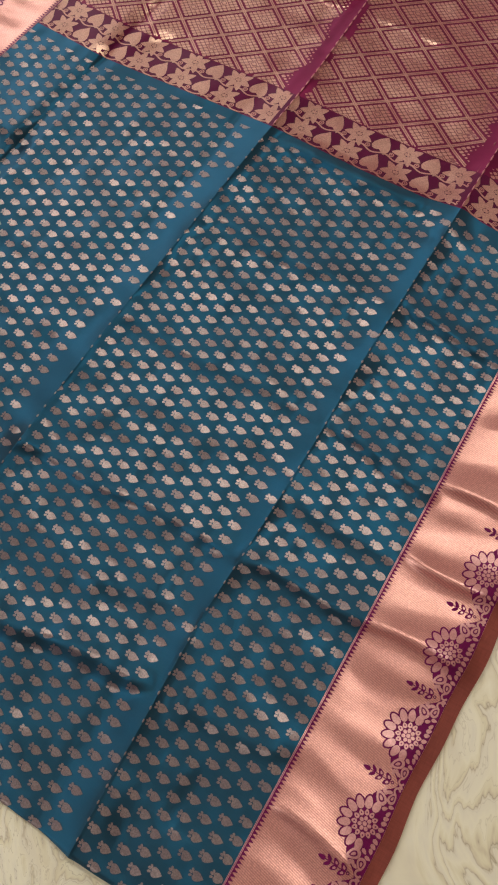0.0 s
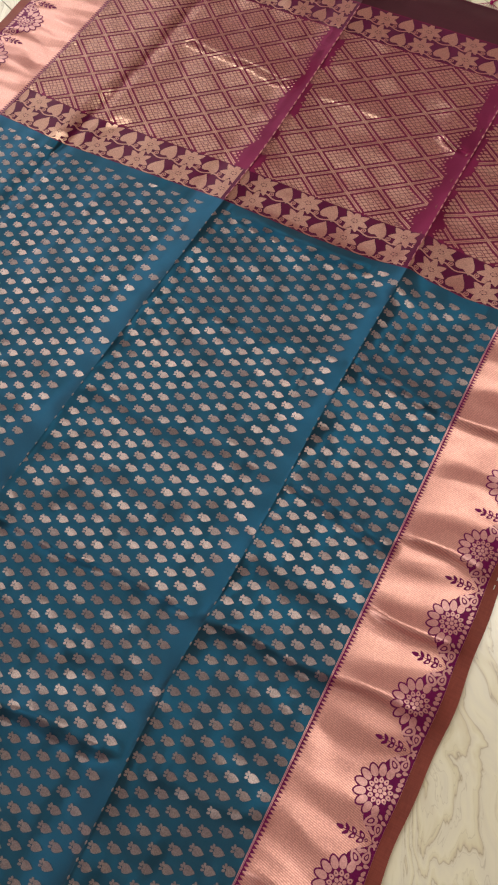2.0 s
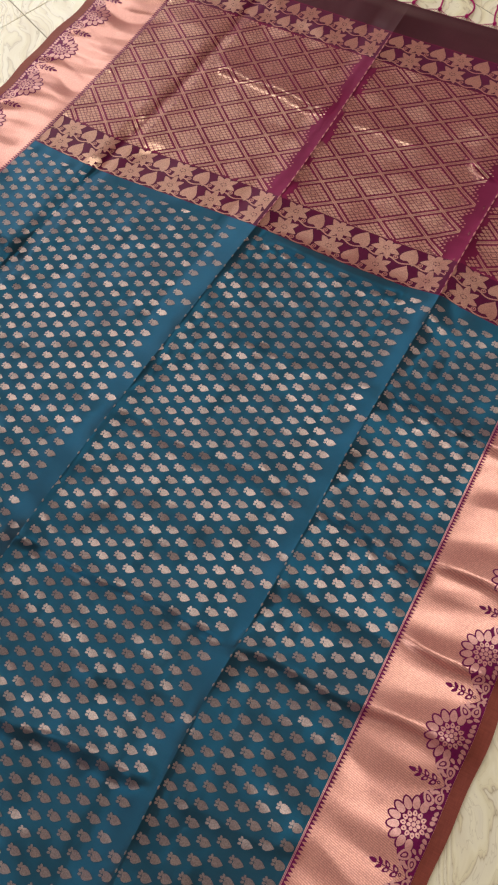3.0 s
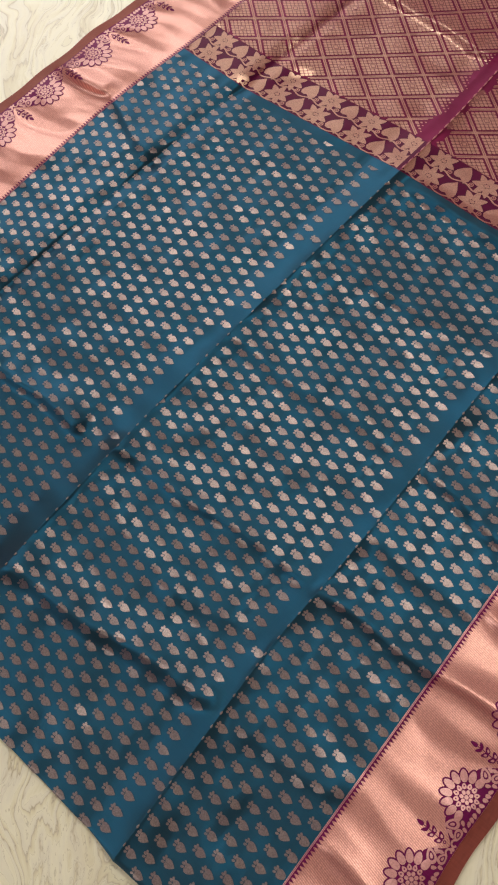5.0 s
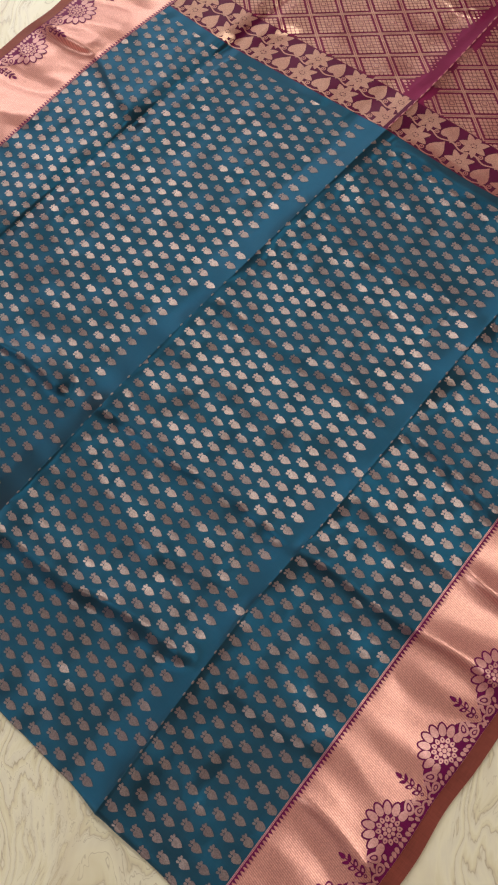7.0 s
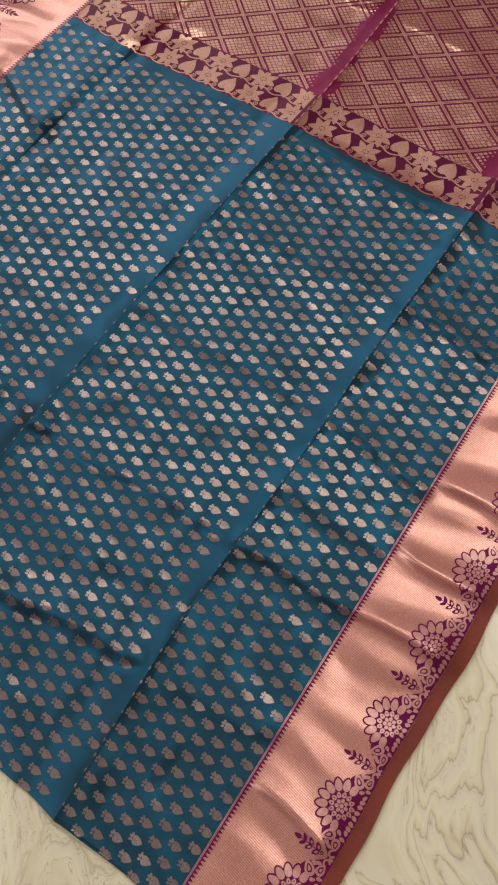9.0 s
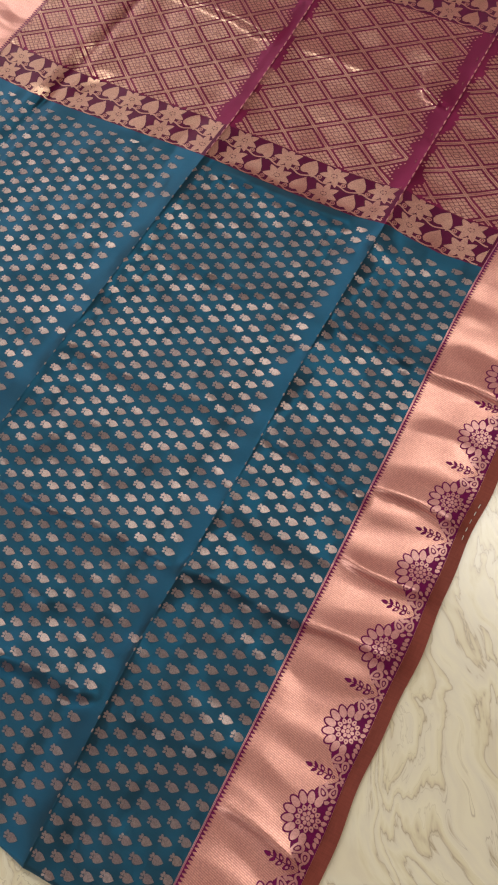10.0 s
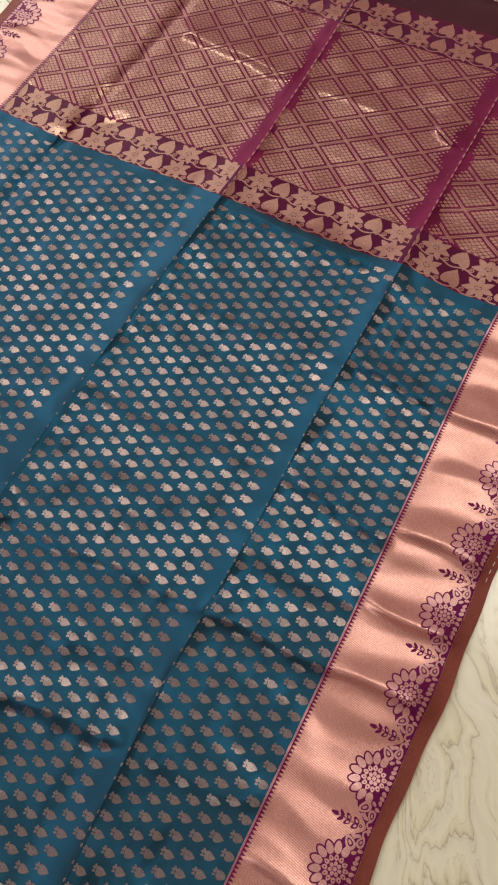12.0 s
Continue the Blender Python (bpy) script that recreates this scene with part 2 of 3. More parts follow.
# ---- the room that closes the place ----
T = 0.15
for ob in (
    boxes("wall_west", [((WEST - T, SOUTH - T, 0), (WEST, WIN_A, HIGH)), ((WEST - T, WIN_B, 0), (WEST, NORTH, HIGH)),
                        ((WEST - T, WIN_A, 0), (WEST, WIN_B, SILL)), ((WEST - T, WIN_A, HEAD), (WEST, WIN_B, HIGH))], PAINT,
          label="plain beige painted wall with an unseen window opening", category="wall", kind="structure"),
    boxes("wall_south", [((WEST, SOUTH - T, 0), (SW_A, SOUTH, HIGH)), ((SW_B, SOUTH - T, 0), (EAST + T, SOUTH, HIGH)),
                         ((SW_A, SOUTH - T, 0), (SW_B, SOUTH, SILL)), ((SW_A, SOUTH - T, HEAD), (SW_B, SOUTH, HIGH))], PAINT, label="plain beige painted wall with an unseen window opening", category="wall", kind="structure"),
    boxes("wall_east", [((EAST, SOUTH, 0), (EAST + T, NORTH, HIGH))], PAINT, label="plain beige painted wall", category="wall", kind="structure"),
    boxes("wall_north", [((WEST - T, NORTH, 0), (EAST + T, NORTH + T, HIGH))], PAINT, label="plain beige painted wall", category="wall", kind="structure"),
    boxes("ceiling", [((WEST - T, SOUTH - T, HIGH), (EAST + T, NORTH + T, HIGH + T))], WHITE, label="plain white painted ceiling", category="ceiling", kind="structure"),
):
    ob.matrix_world = ROOM


def window(name, a, b, m):
    """A two-pane window between a and b along its wall, whose inner face lies at y = 0 of m."""
    w, mid, y0, y1 = 0.05, (a + b) / 2, -0.12, -0.06
    ob = boxes(name, [((a, y0, SILL), (a + w, y1, HEAD)), ((b - w, y0, SILL), (b, y1, HEAD)), ((a + w, y0, SILL), (b - w, y1, SILL + w)),
                      ((a + w, y0, HEAD - w), (b - w, y1, HEAD)), ((mid - w / 2, y0, SILL + w), (mid + w / 2, y1, HEAD - w))], WOOD,
               label="unseen white painted window frame with two panes", category="window", kind="structure")
    ob.matrix_world = m
    for lo, hi in ((a + w, mid - w / 2), (mid + w / 2, b - w)):
        pane = boxes("pane", [((lo, -0.092, SILL + w), (hi, -0.088, HEAD - w))], GLASS, ob)
        pane.visible_shadow = False


# the south window is an unseen fill source, added with its frame
window("fill_window", SW_A, SW_B, ROOM @ Matrix.Translation((0, SOUTH, 0)))
window("window_2", -WIN_B, -WIN_A, ROOM @ Matrix.Translation((WEST, 0, 0)) @ Matrix.Rotation(radians(-90), 4, "Z"))

# housings for the added ceiling panels, which are out of view
for lx, ly, _ in LAMPS:
    lamp = boxes("added_ceiling_panel", [((-0.45, -0.25, -0.04), (0.45, -0.235, 0)), ((-0.45, 0.235, -0.04), (0.45, 0.25, 0)), ((-0.45, -0.235, -0.04), (-0.435, 0.235, 0)),
                                   ((0.435, -0.235, -0.04), (0.45, 0.235, 0))], WOOD, label="unseen white framed rectangular ceiling panel added to light the cloth", category="ceiling light", group="ceiling lights")
    lamp.matrix_world = Matrix.Translation((lx, ly, HIGH)) @ Matrix.Rotation(TURN, 4, "Z")
    boxes("diffuser", [((-0.435, -0.235, -0.03), (0.435, 0.235, -0.02))], WHITE, lamp, label="flat white diffuser")

# marble floor: slabs 1.2 x 0.6 m with thin joints over a bed of grout
floor = boxes("floor", [((WEST - T, SOUTH - T, -0.05), (EAST + T, NORTH + T, -0.0012))], GROUT,
              label="glossy cream marble tile floor with brown-grey veins", category="floor", kind="structure")
floor.matrix_world = ROOM
LONG, SHORT, J = 1.2, 0.6, 0.0008


def slab():
    c = 0.0006
    x0, y0, x1, y1 = J, J, LONG - J, SHORT - J
    v = [(x0, y0, -0.02), (x1, y0, -0.02), (x1, y1, -0.02), (x0, y1, -0.02), (x0, y0, -c), (x1, y0, -c), (x1, y1, -c), (x0, y1, -c),
         (x0 + c, y0 + c, 0), (x1 - c, y0 + c, 0), (x1 - c, y1 - c, 0), (x0 + c, y1 - c, 0)]
    f = [(8, 9, 10, 11)] + [(i, (i + 1) % 4, (i + 1) % 4 + 4, i + 4) for i in range(4)] + [(i + 4, (i + 1) % 4 + 4, (i + 1) % 4 + 8, i + 8) for i in range(4)]
    return v, f


SLAB = None
for i in range(-3, 3):
    for j in range(-6, 4):
        if SLAB is None:
            ob = part("tile", *slab(), MARBLE, floor)
            SLAB = ob.data
        else:
            ob = new("tile", SLAB)
            ob.parent = floor
        ob.matrix_basis = Matrix.Translation((i * LONG, j * SHORT, 0))

# ---- the cloth's shape ----
# u runs across the cloth (0 at one inner border line, -0.9 at the other), v along it
RIGHT, LEFT, HEM, SELV = 0.0, -0.9, 0.128, 0.113
FOLD, PALLU, BAND, TOP, END = -0.357, 0.55, 0.616, 1.022, 1.098
GRID = np.linspace(-0.45, 1.2, 400)


def track(points, soft=25):
    ys, xs = zip(*points)
    line = np.interp(GRID, ys, xs)
    pad = np.pad(line, soft, mode="edge")
    k = np.hanning(soft * 2 + 1)
    return np.convolve(pad, k / k.sum(), "valid")


LINES = [(HEM, None), (0.0, track([(-0.4, 0.001), (0.45, 0.001), (0.53, 0.003), (0.64, 0.012), (0.9, 0.03), (1.2, 0.045)])),
         (-0.15, track([(-0.4, -0.152), (-0.08, -0.163), (0.0, -0.157), (0.18, -0.152), (0.27, -0.154), (0.55, -0.144), (0.67, -0.142), (0.87, -0.135), (1.2, -0.13)])),
         (-0.45, track([(-0.4, -0.494), (0.0, -0.486), (0.17, -0.477), (0.55, -0.447), (0.64, -0.438), (0.82, -0.435), (1.2, -0.436)])),
         (-0.75, track([(-0.4, -0.825), (0.0, -0.806), (0.2, -0.792), (0.36, -0.775), (0.5, -0.76), (0.57, -0.751), (0.79, -0.72), (1.03, -0.704), (1.2, -0.70)])),
         (-0.9, track([(-0.4, -0.945), (0.2, -0.937), (0.4, -0.931), (0.5, -0.915), (0.6, -0.898), (0.72, -0.888), (0.8, -0.880), (1.2, -0.868)]))]
US = [u for u, _ in LINES[1:]][::-1]


def ease(x, a, b):
    s = np.clip((x - a) / (b - a), 0, 1)
    return s * s * (3 - 2 * s)


rng = np.random.default_rng(7)
FINE = [(rng.uniform(0, 2 * np.pi), 2 * np.pi / rng.uniform(0.028, 0.065), rng.uniform(0, 6.28)) for _ in range(12)]
WAVES = [(rng.uniform(0, 2 * np.pi), 2 * np.pi / rng.uniform(0.07, 0.22), rng.uniform(0, 6.28)) for _ in range(14)]
RIPPLES = [(2 * np.pi / w, p, a, tilt) for w, p, a, tilt in ((0.178, 0.6, 1.0, 2.0), (0.094, 2.1, 0.65, -7.0), (0.061, 4.0, 0.40, 14.0), (0.039, 1.0, 0.2, -22.0))]
# creases across the cloth: start u, end u, v at each, depth, half width
CROSS = [(-0.92, -0.50, -0.030, -0.030, 0.0052, 0.009), (-0.46, -0.165, -0.022, -0.008, 0.0030, 0.008), (-0.15, 0.128, -0.013, 0.002, 0.0034, 0.008),
         (-0.46, -0.165, -0.232, -0.186, 0.0062, 0.012), (-0.92, -0.50, -0.24, -0.235, 0.005, 0.012), (-0.13, 0.0, -0.19, -0.17, 0.0015, 0.010),
         (-0.14, 0.0, 0.184, 0.160, 0.0024, 0.007), (-0.44, -0.16, 0.19, 0.182, 0.0009, 0.010), (-0.13, 0.0, 0.078, 0.064, 0.0014, 0.009),
         (0.0, 0.128, 0.183, 0.178, 0.0028, 0.007), (0.0, 0.128, 0.083, 0.083, 0.0026, 0.006), (-0.14, 0.128, 0.378, 0.355, 0.0024, 0.008),
         (-0.43, -0.16, 0.375, 0.37, 0.0012, 0.010), (-0.92, -0.77, 0.405, 0.36, 0.0024, 0.010), (-1.05, -0.92, 0.41, 0.405, 0.0045, 0.010),
         (-0.43, -0.30, 0.79, 0.80, 0.0010, 0.010), (-0.21, -0.16, 0.80, 0.785, 0.0035, 0.010), (-0.72, -0.47, 0.82, 0.80, 0.0025, 0.014),
         (-0.30, -0.17, -0.12, -0.10, 0.0016, 0.010), (-0.42, -0.30, -0.10, -0.115, 0.0012, 0.012), (0.0, 0.11, -0.215, -0.225, 0.002, 0.006)]


def rise(u, v):
    """Height of the cloth over the floor."""
    z = np.full(np.shape(u), 0.0075)
    for a, k, p in WAVES:
        z = z + 0.00042 * (1 - 0.6 * ease(u, -0.02, 0.02) - 0.6 * (1 - ease(u, -0.92, -0.88))) * np.sin(k * (np.cos(a) * u + np.sin(a) * v) + p)
    for a, k, p in FINE:
        z = z + 0.00027 * (1 - 0.6 * ease(v, PALLU - 0.04, PALLU + 0.03)) * (1 - 0.75 * ease(u, -0.02, 0.02) - 0.8 * (1 - ease(u, -0.92, -0.88))) * np.sin(k * (np.cos(a) * u + np.sin(a) * v) + p)
    # long fold lines: two sharp ridges with a trough along their steep side, and a valley beside a broad hump
    for c, tall, steep, slow in ((-0.15, 0.0150, 0.036, 0.040), (-0.45, 0.0170, 0.042, 0.050)):
        d = u - c
        side = np.clip(1 + d / steep, 0, 1) ** 1.5
        wob = 0.82 + 0.18 * np.sin(9 * v + 20 * c) + 0.06 * np.sin(31 * v + 5 * c)
        z = z + tall * wob * np.where(d < 0, side, np.exp(-np.maximum(d, 0) / slow)) - 0.0020 * np.exp(-((d + steep * 1.2) / 0.010) ** 2) + 0.0003 * np.exp(-(d / 0.0017) ** 2)
    d = u + 0.75
    up = 0.30 + 0.70 * ease(v, 0.2, 0.6)
    z = z + 0.010 * up * np.where(u < -0.47, np.clip((d - 0.02) / 0.26, 0, 1), np.exp(-np.maximum(u + 0.47, 0) / 0.05))
    z = z + 0.006 * np.exp(-((d - 0.018) / np.where(d < 0.018, 0.010, 0.030)) ** 2)
    z = z - 0.0025 * np.exp(-((d + 0.004) / 0.006) ** 2)
    z = z + 0.0105 * np.where(d < -0.036, 1 - ease(-d, 0.020, 0.185), np.exp(-((d + 0.036) / 0.028) ** 2)) * (0.9 + 0.1 * np.sin(11 * v))
    # creases across
    for ua, ub, va, vb, deep, wide in CROSS:
        f = np.clip((u - ua) / (ub - ua), 0, 1)
        d = v - (va + (vb - va) * f) - 0.003 * np.sin(40 * u + 30 * va)
        gate = ease(u, ua - 0.015, ua + 0.02) * (1 - ease(u, ub - 0.02, ub + 0.015))
        e = d - 0.8 * wide
        z = z + 3.3 * gate * deep * np.exp(-np.abs(e / (wide * np.where(e < 0, 0.95, 2.8))) ** 1.6)
    # rippled metal borders, more so on the far one
    near, far = ease(u, -0.03, 0.03), 1 - ease(u, -0.93, -0.86)
    rip = sum(a * np.arcsin(np.sin(k * v + p + tilt * u + 0.5 * np.sin(40 * u + 9 * v)) * 0.995) for k, p, a, tilt in RIPPLES)
    z = z + (0.0014 * near + 0.0034 * far) * rip
    # the roll of cloth below the patterned end
    d = v - (PALLU - 0.012)
    z = z + 0.010 * np.exp(-(d / 0.013) ** 2) * ease(u, -0.44, -0.38) * (1 - ease(u, -0.24, -0.15))
    # the edges lie down on the floor
    lie = np.minimum(ease(-u, -HEM, -HEM + 0.035), ease(u, LEFT - 0.15, LEFT - 0.11)) * ease(-v, -END, -END + 0.03)
    z = 0.0016 + np.maximum(z - 0.0016, 0.0006) * (0.18 + 0.82 * lie)
    return z


def cloth(u, v, off=0.0):
    """Points of the cloth, off metres above it."""
    u, v = np.asarray(u, float), np.asarray(v, float)
    past = np.maximum(FOLD - v, 0)
    vv = np.maximum(v, FOLD)
    cols = np.array([np.interp(vv, GRID, line) for _, line in LINES[1:]][::-1])
    x = np.zeros(np.shape(u))
    for i in range(len(US) - 1):
        f = (u - US[i]) / (US[i + 1] - US[i])
        x = np.where((u >= US[i]) & (u <= US[i + 1]), cols[i] + (cols[i + 1] - cols[i]) * f, x)
    x = np.where(u > 0, cols[-1] + u, x)
    x = np.where(u < LEFT, cols[0] + (u - LEFT) * 1.10, x)
    x = x + ease(u, 0.095, HEM) * (0.0018 * np.sin(24 * vv + 1.0) + 0.0010 * np.sin(61 * vv)) - ease(-u, 1.0, 1.05) * (0.003 * np.sin(27 * vv) + 0.002 * np.sin(63 * vv + 2))
    low = np.interp(u, (-1.05, -0.9, -0.75, -0.45, -0.3, -0.2, -0.145, -0.117, -0.06, 0.13), (0.05, 0.044, 0.024, 0.012, -0.004, -0.010, -0.006, -0.015, -0.025, -0.026))
    high = -0.12 * (u + 0.45) + 0.010
    y = vv + np.where(vv < PALLU, low * ease(vv, 0.1, PALLU), low + (high - low) * (vv - PALLU) / 0.45)
    z = rise(u, vv)
    x, y = x + (0.10 - x) * (z - 0.0065) / 0.92, y + (-0.13 - y) * (z - 0.0065) / 0.92
    r = np.maximum((z - 0.0012) / 2, 0.0008)
    th = np.minimum(past / r, np.pi)
    y = y - (r + off) * np.sin(th) + np.maximum(past - np.pi * r, 0)
    z = z - r * (1 - np.cos(th)) + off * np.cos(th)
    return np.stack([x, y, z], -1)


def sheet(name, u0, u1, v0, v1, mat, parent, label="", step=0.0036, slots=None):
    nu, nv = max(2, int((u1 - u0) / step) + 1), int((v1 - v0) / step) + 1
    vs = np.linspace(v0, v1, nv)
    if v0 <= FOLD:
        vs = np.concatenate([np.linspace(FOLD - 0.05, FOLD - 0.012, 4), np.linspace(FOLD - 0.0115, FOLD, 12), np.linspace(FOLD, v1, nv)[1:]])
        nv = len(vs)
    us = np.linspace(u0, u1, nu)
    for c in (-0.15, -0.45):
        if u0 < c < u1:
            us = np.unique(np.round(np.concatenate([us, c + np.array((-0.024, -0.023, -0.028, -0.003, -0.002, -0.001, 0, 0.001, 0.002, 0.003))]), 5))
    nu = len(us)
    U, V = np.meshgrid(us, vs)
    P = cloth(U, V).reshape(-1, 3)
    faces = [(j * nu + i, j * nu + i + 1, (j + 1) * nu + i + 1, (j + 1) * nu + i) for j in range(nv - 1) for i in range(nu - 1)]
    return part(name, P, faces, mat, parent, label, smooth=True)


class Woven:
    """Gathers flat woven shapes and lays them on the cloth."""

    def __init__(self):
        self.u, self.v, self.o, self.f, self.s = [], [], [], [], []

    def add(self, us, vs, faces, off, slot=0):
        n = len(self.u)
        self.u += list(us)
        self.v += list(vs)
        self.o += [off] * len(us)
        self.f += [tuple(i + n for i in q) for q in faces]
        self.s += [slot] * len(faces)

    def blob(self, outline, off=0.0005, slot=0, rings=1, clip=None):
        p = np.array(outline)
        if clip is not None:
            lo, hi = clip
            if (p.max(0) < lo).any() or (p.min(0) > hi).any():
                return
            p = np.clip(p, lo, hi)
            if min(p.max(0) - p.min(0)) < 0.0013:
                return
        c, n = p.mean(0), len(p)
        loops = [c + (p - c) * (1 - k / (rings + 1)) for k in range(rings + 1)] if rings else [p]
        pts = np.concatenate(loops + [c[None]])
        faces = [(k * n + i, k * n + (i + 1) % n, (k + 1) * n + (i + 1) % n, (k + 1) * n + i) for k in range(len(loops) - 1) for i in range(n)]
        base = (len(loops) - 1) * n
        faces += [(base + i, base + (i + 1) % n, len(pts) - 1) for i in range(n)]
        area2 = np.sum(p[:, 0] * np.roll(p[:, 1], -1) - np.roll(p[:, 0], -1) * p[:, 1])
        if area2 < 0:
            faces = [q[::-1] for q in faces]
        self.add(pts[:, 0], pts[:, 1], faces, off, slot)

    def strip(self, path, wide, off=0.0005, slot=0):
        p = np.array(path)
        d = np.gradient(p, axis=0)
        d /= np.linalg.norm(d, axis=1)[:, None] + 1e-9
        side = np.stack([-d[:, 1], d[:, 0]], 1) * (np.asarray(wide) / 2).reshape(-1, 1)
        pts = np.concatenate([p + side, p - side])
        n = len(p)
        self.add(pts[:, 0], pts[:, 1], [(i, i + n, i + n + 1, i + 1) for i in range(n - 1)], off, slot)

    def put(self, name, mats, parent, label=""):
        if not self.f:
            return None
        return part(name, cloth(self.u, self.v, np.array(self.o)), self.f, mats, parent, label, smooth=True, slots=self.s)


def oval(c, along, wide, angle, n=10, tip=0.0):
    """An oval or pointed petal round c; angle in radians from +u towards +v."""
    t = np.linspace(0, 2 * np.pi, n, endpoint=False)
    a, b = along / 2 * np.cos(t), wide / 2 * np.sin(t) * (1 - tip * np.cos(t))
    return np.stack([c[0] + a * np.cos(angle) - b * np.sin(angle), c[1] + a * np.sin(angle) + b * np.cos(angle)], 1)


def turned(shape, c, angle, scale=1.0, flip=1):
    p = np.array(shape) * scale
    p[:, 1] *= flip
    co, si = np.cos(angle), np.sin(angle)
    return np.stack([c[0] + p[:, 0] * co - p[:, 1] * si, c[1] + p[:, 0] * si + p[:, 1] * co], 1)


DIM_SIDE = 0.006                                             # zari stops short of each fold, standing in for its shaded steep side
PANELS = ((LEFT, -0.4505), (-0.4495, -0.1505), (-0.1495, 0.0))     # between the long fold lines, which swallow some cloth

# ---- the saree ----
saree = new("saree")
tagged(saree, "teal silk saree with copper borders spread on a marble floor", "saree")
body = sheet("body", LEFT, -0.0022, FOLD, PALLU, BLUE, saree, "teal blue silk with small woven metallic leaf motifs")
pallu = sheet("pallu", LEFT, 0.0, PALLU, TOP, WINE, saree, "wine silk end with woven diamonds and flower bands")
end_panel = sheet("end_panel", LEFT - 0.15, HEM, TOP, END, DARK, saree, "plain dark wine end strip")
borders = []
for sign in (1, -1):
    def bu(x):
        return x if sign > 0 else LEFT - x * 0.15 / HEM * 1.0
    lo, hi = sorted((bu(-0.0022 if sign > 0 else 0.0), bu(SELV)))
    band = sheet("border", lo, hi, FOLD, TOP, COPPER, saree, "copper pink zari border with fine woven lines")
    lo, hi = sorted((bu(SELV), bu(HEM)))
    sheet("selvedge", lo, hi, FOLD, TOP, RUST, band, "plain rust brown selvedge")
    borders.append((sign, bu, band))

# turned-down rims where the cloth ends on the floor
rim_v = np.linspace(FOLD, END, 380)
for uu in (HEM, LEFT - 0.15):
    top = cloth(np.full(380, uu), rim_v)
    low = top.copy()
    low[:, 2] = 0.0003
    part("hem", np.concatenate([top, low]), [(i, i + 1, i + 381, i + 380) for i in range(379)], RUST, saree)

# teeth along each inner border line
for sign, bu, band in borders:
    w = Woven()
    vs = np.arange(FOLD, TOP, 0.0045)
    w.strip([(bu(-0.0012), v) for v in np.arange(FOLD, TOP, 0.0036)], 0.0006, 0.0005, 1)
    w.strip([(bu(0.0004), v) for v in np.arange(FOLD, TOP, 0.0036)], 0.0013 if sign > 0 else 0.0007, 0.0006, 0)
    for v in vs:
        w.blob([(bu(0.001), v), (bu(0.001), v + 0.0034), (bu(0.0058), v + 0.0017)], 0.0006, 0, 0)
    ob = w.put("toothed_edge", [PURPLE, VIOLET], band, "purple woven teeth beside a violet line")
    tagged(ob, kind="stuff")


def scallop(t):
    return np.interp(np.abs(t), (0, 0.016, 0.024, 0.029, 0.034, 0.038, 0.042, 0.046, 0.0482), (0.074, 0.078, 0.0865, 0.0868, 0.0895, 0.0945, 0.1005, 0.1045, 0.1055))


PERIOD, HALF = 0.0963, 0.04815


